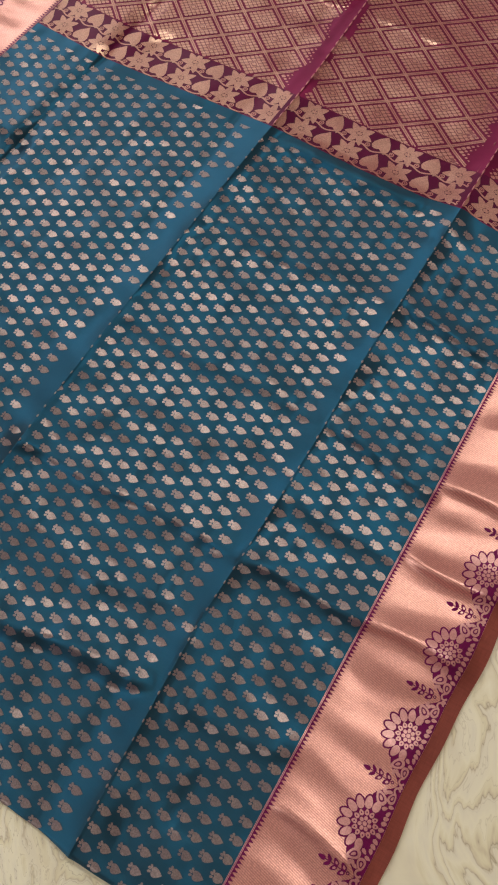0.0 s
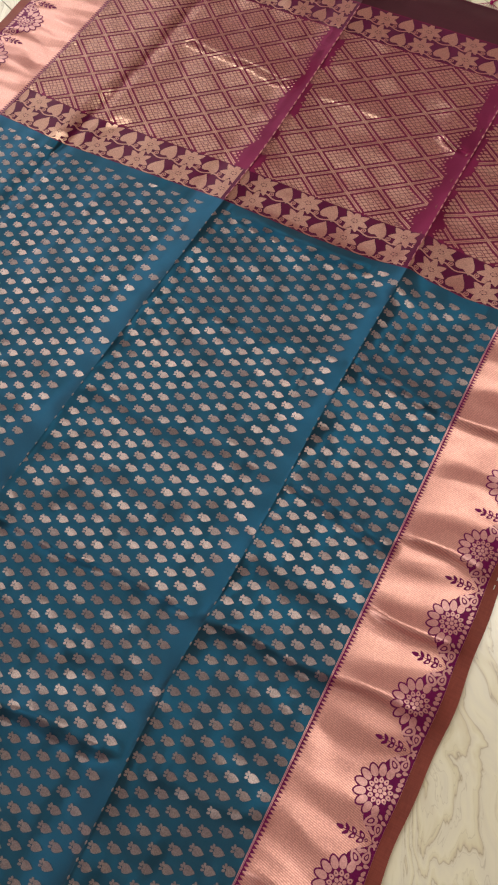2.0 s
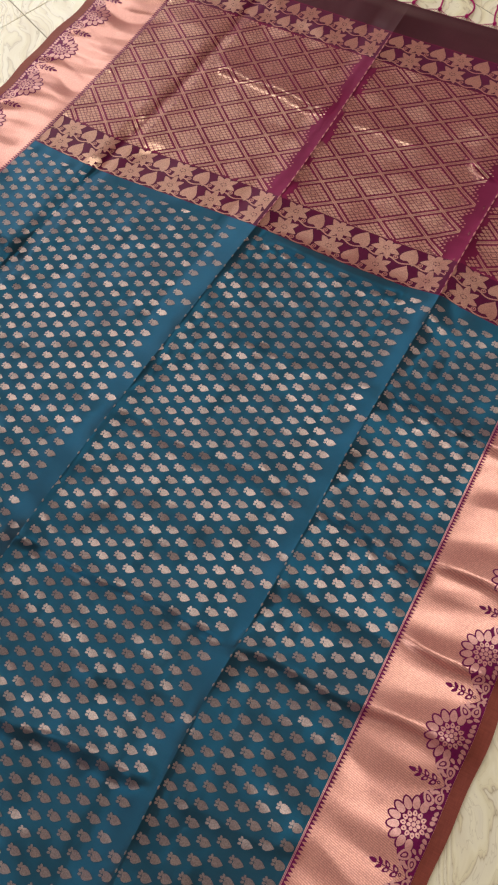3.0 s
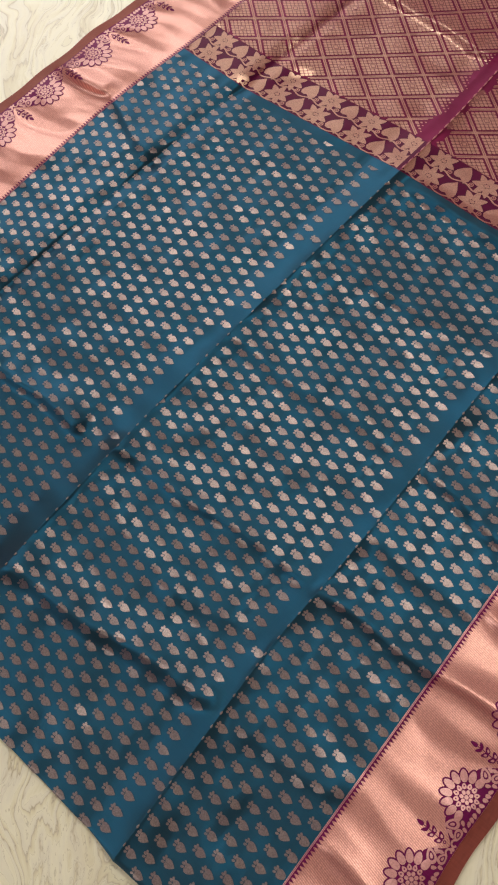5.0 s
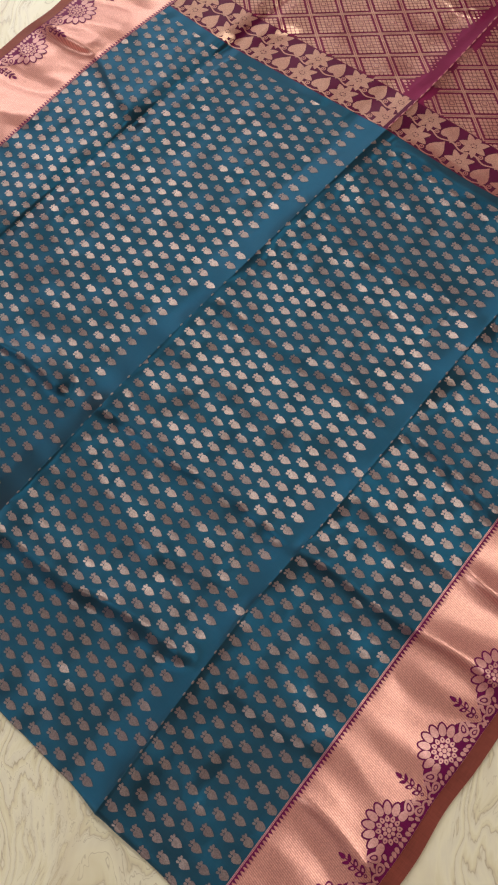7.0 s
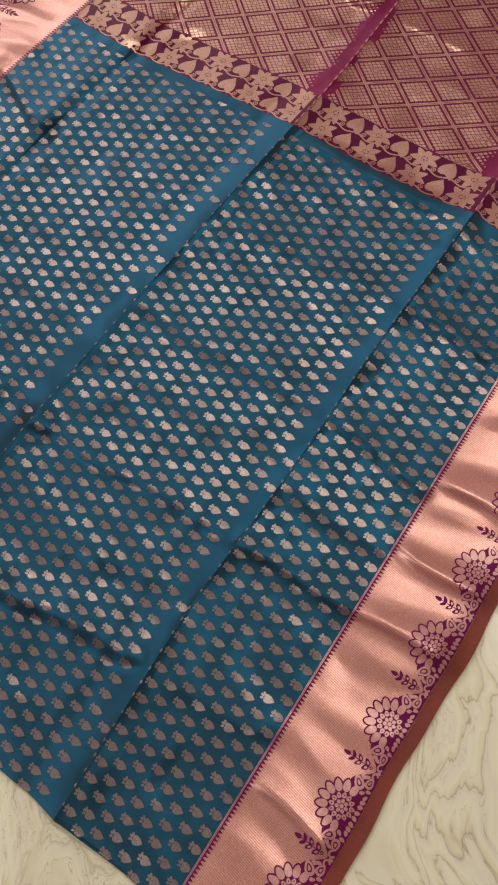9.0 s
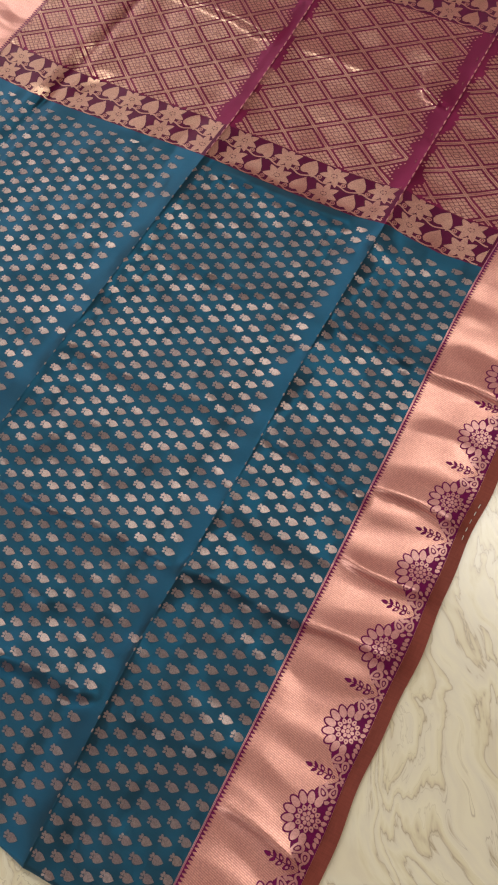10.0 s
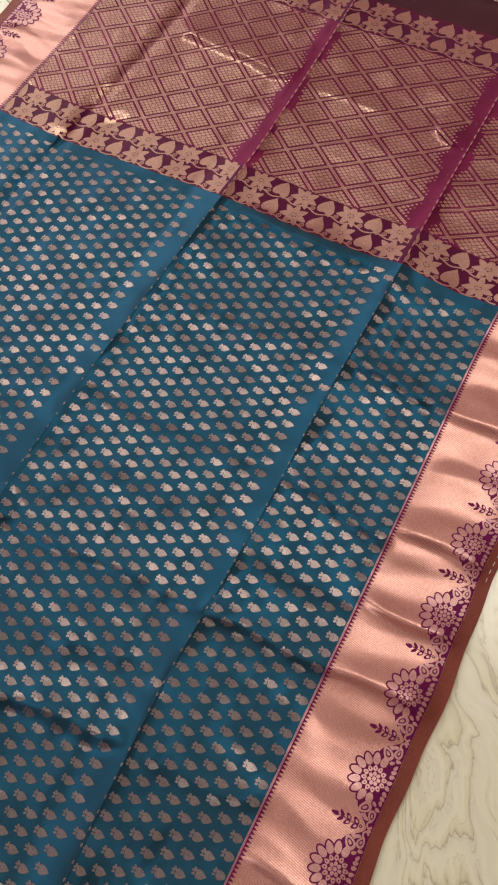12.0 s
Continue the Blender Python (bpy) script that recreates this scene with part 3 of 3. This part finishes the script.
def medallion(bu, band, vc):
    """A big flower with leaves on the purple scallop along the selvedge."""
    w = Woven()

    def B(p):
        p = np.array(p)
        return np.stack([[bu(x) for x in p[:, 0]], vc + p[:, 1]], 1)
    # purple scallop
    ts = np.linspace(-HALF, HALF, 41)
    n = 9
    us, vs = [], []
    for t in ts:
        a = scallop(t)
        for k in range(n):
            us.append(bu(a + (SELV - 0.0002 - a) * k / (n - 1)))
            vs.append(vc + t)
    fl = [(j * n + i, j * n + i + 1, (j + 1) * n + i + 1, (j + 1) * n + i) for j in range(40) for i in range(n - 1)]
    w.add(us, vs, fl, 0.0004, 0)
    C = (0.0925, 0.0)
    # large petals, purple outline below and metal above
    for k in range(9):
        a = np.pi + radians(-100 + 25 * k)
        r = 0.0205
        c = (C[0] + r * np.cos(a), C[1] + r * np.sin(a))
        w.blob(B(oval(c, 0.0165, 0.0112, a, 12, 0.15)), 0.00045, 0)
        w.blob(B(oval(c, 0.0128, 0.0078, a, 12, 0.2)), 0.0007, 1)
    w.blob(B(oval(C, 0.027, 0.027, 0, 20)), 0.0005, 0)
    for k in range(12):
        a = radians(30 * k + 15)
        c = (C[0] + 0.0108 * np.cos(a), C[1] + 0.0108 * np.sin(a))
        if c[0] < 0.111:
            w.blob(B(oval(c, 0.0062, 0.0048, a, 8, 0.35)), 0.0007, 1)
            w.blob(B(oval(c, 0.0018, 0.0016, a, 6)), 0.00095, 0)
    for k in range(7):
        a = radians(360 / 7 * k)
        w.blob(B(oval((C[0] + 0.0050 * np.cos(a), C[1] + 0.0050 * np.sin(a)), 0.0046, 0.0040, a, 8)), 0.0007, 1)
    w.blob(B(oval(C, 0.0046, 0.0046, 0, 8)), 0.00075, 1)
    for s in (-1, 1):
        # leaf pairs with an inner purple eye
        for c, a, ln, wd in (((0.0955, 0.0298), 2.4, 0.0155, 0.0100), ((0.1062, 0.0345), 1.35, 0.0125, 0.0085)):
            c, a = (c[0], c[1] * s), a * s
            w.blob(B(oval(c, ln, wd, a, 14, 0.35)), 0.0007, 1)
            w.blob(B(oval(c, ln * 0.58, wd * 0.55, a, 10, 0.35)), 0.00095, 0)
            w.blob(B(oval(c, ln * 0.36, wd * 0.30, a, 8, 0.35)), 0.0012, 1)
        for c, a in (((0.0985, 0.0372), 0.9), ((0.0955, 0.0385), 1.6), ((0.1015, 0.0388), 0.3), ((0.109, 0.0265), 0.2), ((0.1035, 0.0225), 0.6), ((0.109, 0.0195), 1.1)):
            w.blob(B(oval((c[0], c[1] * s), 0.0062, 0.0038, a * s, 8, 0.3)), 0.0007, 1)
        # curl in the trough
        th = np.linspace(0.2, 4.3, 12)
        w.strip(B(np.stack([0.1078 + 0.0030 * np.cos(th), s * (0.0430 + 0.0032 * np.sin(th))], 1)), 0.0021, 0.0007, 1)
        # small buds along the selvedge
        for v0 in (0.003, 0.0095, 0.0145):
            w.blob(B(oval((0.1090, s * v0), 0.0062, 0.0044, s * 0.5, 8, 0.3)), 0.0007, 1)
    w.blob(B(oval((0.1095, HALF - 0.0006), 0.0052, 0.0038, 0.3, 10)), 0.0007, 1)
    return w.put("medallion", [PURPLE, PETAL], band, "rose zari flower with leaves on purple ground")


def sprig(bu, band, vc):
    w = Woven()

    def B(p):
        p = np.array(p)
        return np.stack([[bu(x) for x in p[:, 0]], vc + p[:, 1]], 1)
    w.blob(B(oval((0.0700, 0.0), 0.0085, 0.0046, np.pi, 10, 0.4)), 0.0005, 0)
    w.strip(B([(0.073, 0), (0.080, 0.0003), (0.088, -0.0002), (0.097, 0)]), 0.0009, 0.0005, 0)
    for x, ln, wd in ((0.0770, 0.0075, 0.0036), (0.0845, 0.0080, 0.0046), (0.0930, 0.0085, 0.0052)):
        for s in (-1, 1):
            a = s * (np.pi - 0.75)
            c = (x, s * 0.0030)
            w.blob(B(oval(c, ln, wd, a, 10, 0.3)), 0.0005, 0)
            if wd > 0.004:
                w.blob(B(oval((c[0] + 0.0006, c[1] * 0.9), ln * 0.45, wd * 0.5, a, 8, 0.3)), 0.0008, 1)
    w.blob(B(oval((0.0990, 0.0), 0.0036, 0.0036, 0, 10)), 0.0005, 0)
    w.blob(B(oval((0.0990, 0.0), 0.0017, 0.0017, 0, 8)), 0.0008, 1)
    return w.put("sprig", [PURPLE, PETAL], band, "purple woven leaf sprig")


for sign, bu, band in borders:
    start = -0.178 if sign > 0 else -0.214
    for k in range(-1, 13):
        vc = start + PERIOD * k
        if FOLD + HALF * 0.9 < vc < TOP - HALF:
            medallion(bu, band, vc)
        if FOLD + 0.01 < vc + HALF < TOP - 0.01:
            sprig(bu, band, vc + HALF)

# ---- diamonds of the patterned end ----
DU, DV = 0.0392, 0.0552
ANCHORS = ((-0.541, 0.693), (-0.327, 0.644), (-0.111, 0.709))


def gleam_kept(u, v):
    """How far the zari shows: thinned beside long folds to stand for lost gleam."""
    d = min((u - f for f in (-0.15, -0.45)), key=abs)
    edge = 0.004 * np.sin(47 * v) + 0.003 * np.sin(113 * v + 1)
    full = np.clip((-d - 0.012 + edge) / 0.022, 0, 1) if d < 0 else np.clip((d - 0.003 + edge) / 0.010, 0, 1)
    return float(full)


def gleam_lost(u, v):
    return gleam_kept(u, v) < 0.45


def diamond(c, CLIP):
    """A rhomb built of small woven petals in rings, with thin dark gaps."""
    w = Woven()
    ex, ey = np.array([DU, DV / 2]) * 0.5, np.array([DU, -DV / 2]) * 0.5
    c = np.array(c)
    n, span = 6, 0.79
    cell = span / n
    th = np.linspace(0, 2 * np.pi, 12, endpoint=False)
    square = [(np.sign(np.cos(a)) * abs(np.cos(a)) ** 0.5, np.sign(np.sin(a)) * abs(np.sin(a)) ** 0.5) for a in th]
    for i in range(n):
        for j in range(n):
            if i in (2, 3) and j in (2, 3):
                continue
            m = c + ex * (2 * i + 1 - n) * cell + ey * (2 * j + 1 - n) * cell
            full = gleam_kept(*m) * random.uniform(0.9, 1.1)
            if full > 0.35:
                w.blob([m + cell * 0.86 * min(full, 1) * (ex * a + ey * b) for a, b in square], 0.0006, 0, 0, CLIP)
    for k, off, slot in () if gleam_lost(*c) else ((1.75, 0.0006, 0), (1.25, 0.0008, 1), (0.85, 0.0010, 0)):
        k *= cell
        w.blob([c + k * (ex + ey), c + k * (ex - ey), c - k * (ex + ey), c - k * (ex - ey)], off, slot, 0, CLIP)
    # flat field below the petals, nearly closing their gaps
    k = 0.71
    e1 = []
    corners = [ex + ey, ex - ey, -ex - ey, -ex + ey]
    for a, b in zip(corners, corners[1:] + corners[:1]):
        e1 += [c + k * (a + (b - a) * s) for s in (0, 0.25, 0.5, 0.75)]
    if not gleam_lost(*c):
        w.blob(e1, 0.00042, 1, 2, CLIP)
    return w.put("diamond", [GOLD, FIELD], pallu)


lat = Woven()
for (ulo, uhi), (ua, va) in zip(PANELS, ANCHORS):
    CLIP = (np.array([max(ulo, LEFT + 0.002), BAND + 0.001]), np.array([min(uhi - DIM_SIDE, -0.003), 0.9475]))
    for i in range(-12, 13):
        for j in range(-6, 8):
            c = (ua + DU * i, va + DV * j + (DV / 2 if i % 2 else 0))
            if CLIP[0][0] - 0.03 < c[0] < CLIP[1][0] + 0.03 and CLIP[0][1] - 0.022 < c[1] < CLIP[1][1] + 0.022:
                diamond(c, CLIP)
    # double lines of the trellis
    us = np.append(np.arange(CLIP[0][0], CLIP[1][0], 0.0045), CLIP[1][0])
    for s in (1, -1):
        for k in range(-24, 25):
            for shift in (-0.0015, 0.0015):
                vs = va + DV / 2 + k * DV + shift + s * (us - ua) * (DV / 2 / DU)
                ok = (vs > CLIP[0][1]) & (vs < CLIP[1][1])
                ok &= np.array([not gleam_lost(a, b) for a, b in zip(us, vs)])
                ok[1:-1] |= ok[2:] & ok[:-2]
                if ok.sum() > 2:
                    lat.strip(np.stack([us[ok], vs[ok]], 1), 0.0019, 0.0005, 0)
tagged(lat.put("trellis", [GOLD], pallu, "double zari lines crossing as a trellis"), kind="stuff")

# ---- flower bands of the patterned end ----
HEART = [(0, 0.0150), (0.0035, 0.0105), (0.0085, 0.0050), (0.0118, -0.0010), (0.0122, -0.0060), (0.0092, -0.0098), (0.0045, -0.0100),
         (0.0, -0.0078), (-0.0045, -0.0100), (-0.0092, -0.0098), (-0.0122, -0.0060), (-0.0118, -0.0010), (-0.0085, 0.0050), (-0.0035, 0.0105)]
BANDS = [((LEFT + 0.003, PALLU + 0.001), (-0.003, BAND), (0.567, 0.601), (-0.583, -0.293, -0.080)),
         ((LEFT + 0.003, 0.9500), (-0.003, TOP - 0.002), (0.968, 1.003), (-0.588, -0.276, -0.050))]
PITCH = 0.0782


def lotus(c, clip):
    w = Woven()
    for k in range(7):
        a = radians(90 + 360 / 7 * k)
        m = (c[0] + 0.0128 * 1.08 * np.cos(a), c[1] + 0.0128 * 0.92 * np.sin(a))
        w.blob(oval(m, 0.0182, 0.0096, a, 12, 0.5), 0.0006 + 0.00004 * (k % 2), 0, 1, clip)
    w.blob(oval(c, 0.0060, 0.0054, 0, 8), 0.0009, 0, 0, clip)
    inner = [min(range(k * 25, min(k * 25 + 12, len(w.u))), key=lambda i: (w.u[i] - c[0]) ** 2 + (w.v[i] - c[1]) ** 2) for k in range(len(w.u) // 25)]
    w.f += [(a, b, len(w.u) - 1) for a, b in zip(inner, inner[1:] + inner[:1]) if a != b]
    w.s += [0] * (len(w.f) - len(w.s))
    return w.put("lotus", [GOLD], pallu)


def heart_leaf(c, clip):
    w = Woven()
    w.blob(turned(HEART, c, -0.12, 1.14), 0.0006, 0, 2, clip)
    return w.put("heart_leaf", [GOLD], pallu)


for lo, hi, rows, starts in BANDS:
    vine = Woven()
    for (ulo, uhi), start in zip(PANELS, starts):
        clip = (np.array([max(lo[0], ulo), lo[1]]), np.array([min(hi[0], uhi - DIM_SIDE), hi[1]]))
        for row in rows:
            for k in range(-7, 8):
                u = start + PITCH * k
                for spot, maker, rise_v in ((u, heart_leaf, 0.0), (u + PITCH / 2, lotus, 0.001)):
                    if clip[0][0] - 0.010 < spot < clip[1][0] + 0.010:
                        maker((spot, row + rise_v), clip)
                for u3 in (u + 0.0195, u + PITCH / 2 + 0.0200):
                    vine.blob(oval((u3, row - 0.0095), 0.0080, 0.0070, 0, 10), 0.0006, 0, 0, clip)
                    vine.blob(oval((u3, row - 0.0095), 0.0052, 0.0044, 0, 8), 0.0008, 1, 0, clip)
                    vine.blob(oval((u3, row - 0.0095), 0.0028, 0.0024, 0, 6), 0.0010, 0, 0, clip)
                    if clip[0][0] < u3 - 0.012 and u3 < clip[1][0]:
                        vine.strip(np.clip([(u3 - 0.012, row - 0.0145), (u3 - 0.008, row - 0.0118), (u3 - 0.003, row - 0.0120)], clip[0], clip[1]), 0.0018, 0.00055, 0)
            us = np.arange(clip[0][0], clip[1][0], 0.004)
            vine.strip(np.clip(np.stack([us, row - 0.0145 + 0.0026 * np.sin((us - start) * 4 * np.pi / PITCH)], 1), clip[0], clip[1]), 0.0022, 0.00052, 0)
    tagged(vine.put("vine", [GOLD, WINE], pallu, "curling zari vine with small buds"), kind="stuff")
    # purple ground between the flowers
    ground = Woven()
    nu, nv = 230, 18
    U, V = np.meshgrid(np.linspace(lo[0], hi[0], nu), np.linspace(lo[1], hi[1], nv))
    ground.add(U.ravel(), V.ravel(), [(j * nu + i, j * nu + i + 1, (j + 1) * nu + i + 1, (j + 1) * nu + i) for j in range(nv - 1) for i in range(nu - 1)], 0.0002, 0)
    ground.put("band_ground", [BANDGROUND], pallu, "dark purple silk ground of the flower band")

# ---- tassels along the end ----
def tube(path, r, n=6):
    p = np.array(path, float)
    d = np.gradient(p, axis=0)
    d /= np.linalg.norm(d, axis=1)[:, None]
    ref = np.where(np.abs(d[:, 2:3]) < 0.9, [[0, 0, 1.0]], [[1.0, 0, 0]])
    a = np.cross(d, ref)
    a /= np.linalg.norm(a, axis=1)[:, None]
    b = np.cross(d, a)
    th = np.linspace(0, 2 * np.pi, n, endpoint=False)
    rr = np.broadcast_to(np.asarray(r, float), (len(p),))
    v = (p[:, None] + rr[:, None, None] * (a[:, None] * np.cos(th)[None, :, None] + b[:, None] * np.sin(th)[None, :, None])).reshape(-1, 3)
    f = [(i * n + k, i * n + (k + 1) % n, (i + 1) * n + (k + 1) % n, (i + 1) * n + k) for i in range(len(p) - 1) for k in range(n)]
    return v, f + [tuple(range(n))[::-1], tuple(range((len(p) - 1) * n, len(p) * n))]


def joined(tubes):
    vs, fs = [], []
    for v, f in tubes:
        fs += [tuple(i + len(vs) for i in q) for q in f]
        vs += [tuple(q) for q in v]
    return vs, fs


for k in range(-9, 12):
    u = -0.30 + 0.0505 * k
    if not (LEFT - 0.12 < u < HEM - 0.02):
        continue
    e = cloth(u, END)
    kx, ky = e[0] + 0.002, e[1] + 0.010
    knot_at = np.array([kx, ky, 0.004])
    fan = []
    for s in np.linspace(-1, 1, 9):
        q = cloth(u + 0.024 * s, END)
        mid = (q + knot_at) / 2 + np.array([0, -0.0035 * abs(s) + 0.001, 0.0012])
        fan.append(tube([q + [0, -0.002, 0], mid, knot_at], 0.00035, 5))
    tassel = part("tassel", *joined(fan), MAGENTA, saree, "magenta silk threads knotted along the end", smooth=True)
    th = np.linspace(0, np.pi, 7)
    part("knot", *tube([(kx, ky - 0.004 * np.cos(t), 0.004) for t in th], 0.0003 + 0.0032 * np.sin(th), 8), MAGENTA, tassel, smooth=True)
    bend = random.uniform(-0.012, 0.012)
    path = [(kx + bend * np.sin(t * 3.0) - 0.010 * t, ky + 0.045 * t, 0.0035 - 0.0012 * t) for t in np.linspace(0, 1, 9)]
    part("cord", *tube(path, 0.0015, 6), MAGENTA, tassel, smooth=True)
    kx, ky = path[-1][0], path[-1][1]
    part("knot", *tube([(kx, ky - 0.004 * np.cos(t), 0.0038) for t in th], 0.0003 + 0.0030 * np.sin(th), 8), MAGENTA, tassel, smooth=True)
    ends = []
    for s in np.linspace(-1, 1, 7):
        ends.append(tube([(kx, ky, 0.003), (kx + 0.003 * s, ky + 0.012, 0.0022), (kx + 0.008 * s, ky + 0.035 + 0.004 * random.random(), 0.0010)], 0.0005, 5))
    part("thread_end", *joined(ends), MAGENTA, tassel, smooth=True)

# ---- small leaf motifs all over the teal ground ----
LEAF = [(0.0102, -0.0006), (0.0076, 0.0018), (0.0046, 0.0040), (0.0012, 0.0051), (-0.0018, 0.0045), (-0.0033, 0.0022), (-0.0026, 0.0000), (-0.0034, -0.0022),
        (-0.0018, -0.0046), (0.0014, -0.0052), (0.0048, -0.0041), (0.0078, -0.0024)]
STEP_V, TILT = 0.0195, 0.19
SEEDS = ((-0.5260, -0.0130, 0.0206), (-0.3614, 0.1800, 0.0185), (-0.0116, 0.2870, 0.0185))


def butta(w, c, clip):
    d = min((c[0] - f for f in (-0.15, -0.45)), key=abs)
    if -0.026 < d < 0.0005 and random.random() < 0.8:      # left out in place of the gleam fading on a fold's steep side
        return
    w.blob(turned(np.array(LEAF) * (0.95, 1.02), (c[0] + 0.0010, c[1] - 0.0003), TILT, 0.94), 0.0005, 0, 1, clip)
    for dx, dy, a in ((-0.0026, 0.0038, 2.0), (-0.0041, 0.0017, 2.7), (-0.0040, -0.0014, 3.4)):
        p = turned([(dx, dy)], c, TILT)[0]
        w.blob(oval(p, 0.0042, 0.0027, a + TILT, 8, -0.2), 0.0005, 0, 0, clip)


field = Woven()
count = 0
for (ulo, uhi), (us, vs, step_u) in zip(PANELS, SEEDS):
    clip = (np.array([max(ulo, LEFT + 0.0005), FOLD - 0.008]), np.array([min(uhi, -0.0035), PALLU - 0.016]))
    for i in range(-26, 26):
        for j in range(-42, 36):
            c = (us + step_u * i, vs + STEP_V * j + (STEP_V / 2 if i % 2 else 0.0))
            if not (clip[0][0] - 0.006 < c[0] < clip[1][0] + 0.006 and clip[0][1] < c[1] < clip[1][1] + 0.003):
                continue
            if -0.29 < c[0] and -0.225 < c[1] < 0.19 and count < 300:
                one = Woven()
                butta(one, c, clip)
                count += one.put("leaf_motif", [BUTTA], body) is not None
            else:
                butta(field, c, clip)
tagged(field.put("motif_field", [BUTTA], body, "rows of small rose zari leaf motifs"), kind="stuff")

# a few loose white stitches along the selvedge
for k in range(5):
    a, b = cloth(0.1215, 0.168 + 0.0115 * k, 0.0006), cloth(0.1215, 0.1735 + 0.0115 * k, 0.0006)
    part("stitch", *tube([a, (a + b) / 2 + np.array([0, 0, 0.0005]), b], 0.0005, 5), WOOD, borders[0][2], "short white thread stitch", smooth=True)

# sharp crests of the long folds: pale dashes modelled in place of zari glints
for c in (-0.15, -0.45):
    for cloth_part, v0, v1, length, gap, mat, lift in ((pallu, PALLU + 0.004, TOP, 0.0105, 0.0035, PETAL, 0.0022), (body, FOLD + 0.01, PALLU - 0.02, 0.0045, 0.0150, BUTTA, 0.0016)):
        dashes = []
        v = v0
        while v < v1 - length:
            vs = np.linspace(v, v + length, 4)
            width = 0.0009 + 0.0004 * random.random()
            dashes.append(tube(cloth(np.full(4, c + 0.0003), vs, lift * 0.4), np.array((0.4, 1, 1, 0.4)) * width, 5))
            v += length + gap * random.uniform(0.7, 1.3)
        tagged(part("fold_crest", *joined(dashes), mat, cloth_part, "bright dashes of zari along the fold crest", smooth=True), kind="stuff")
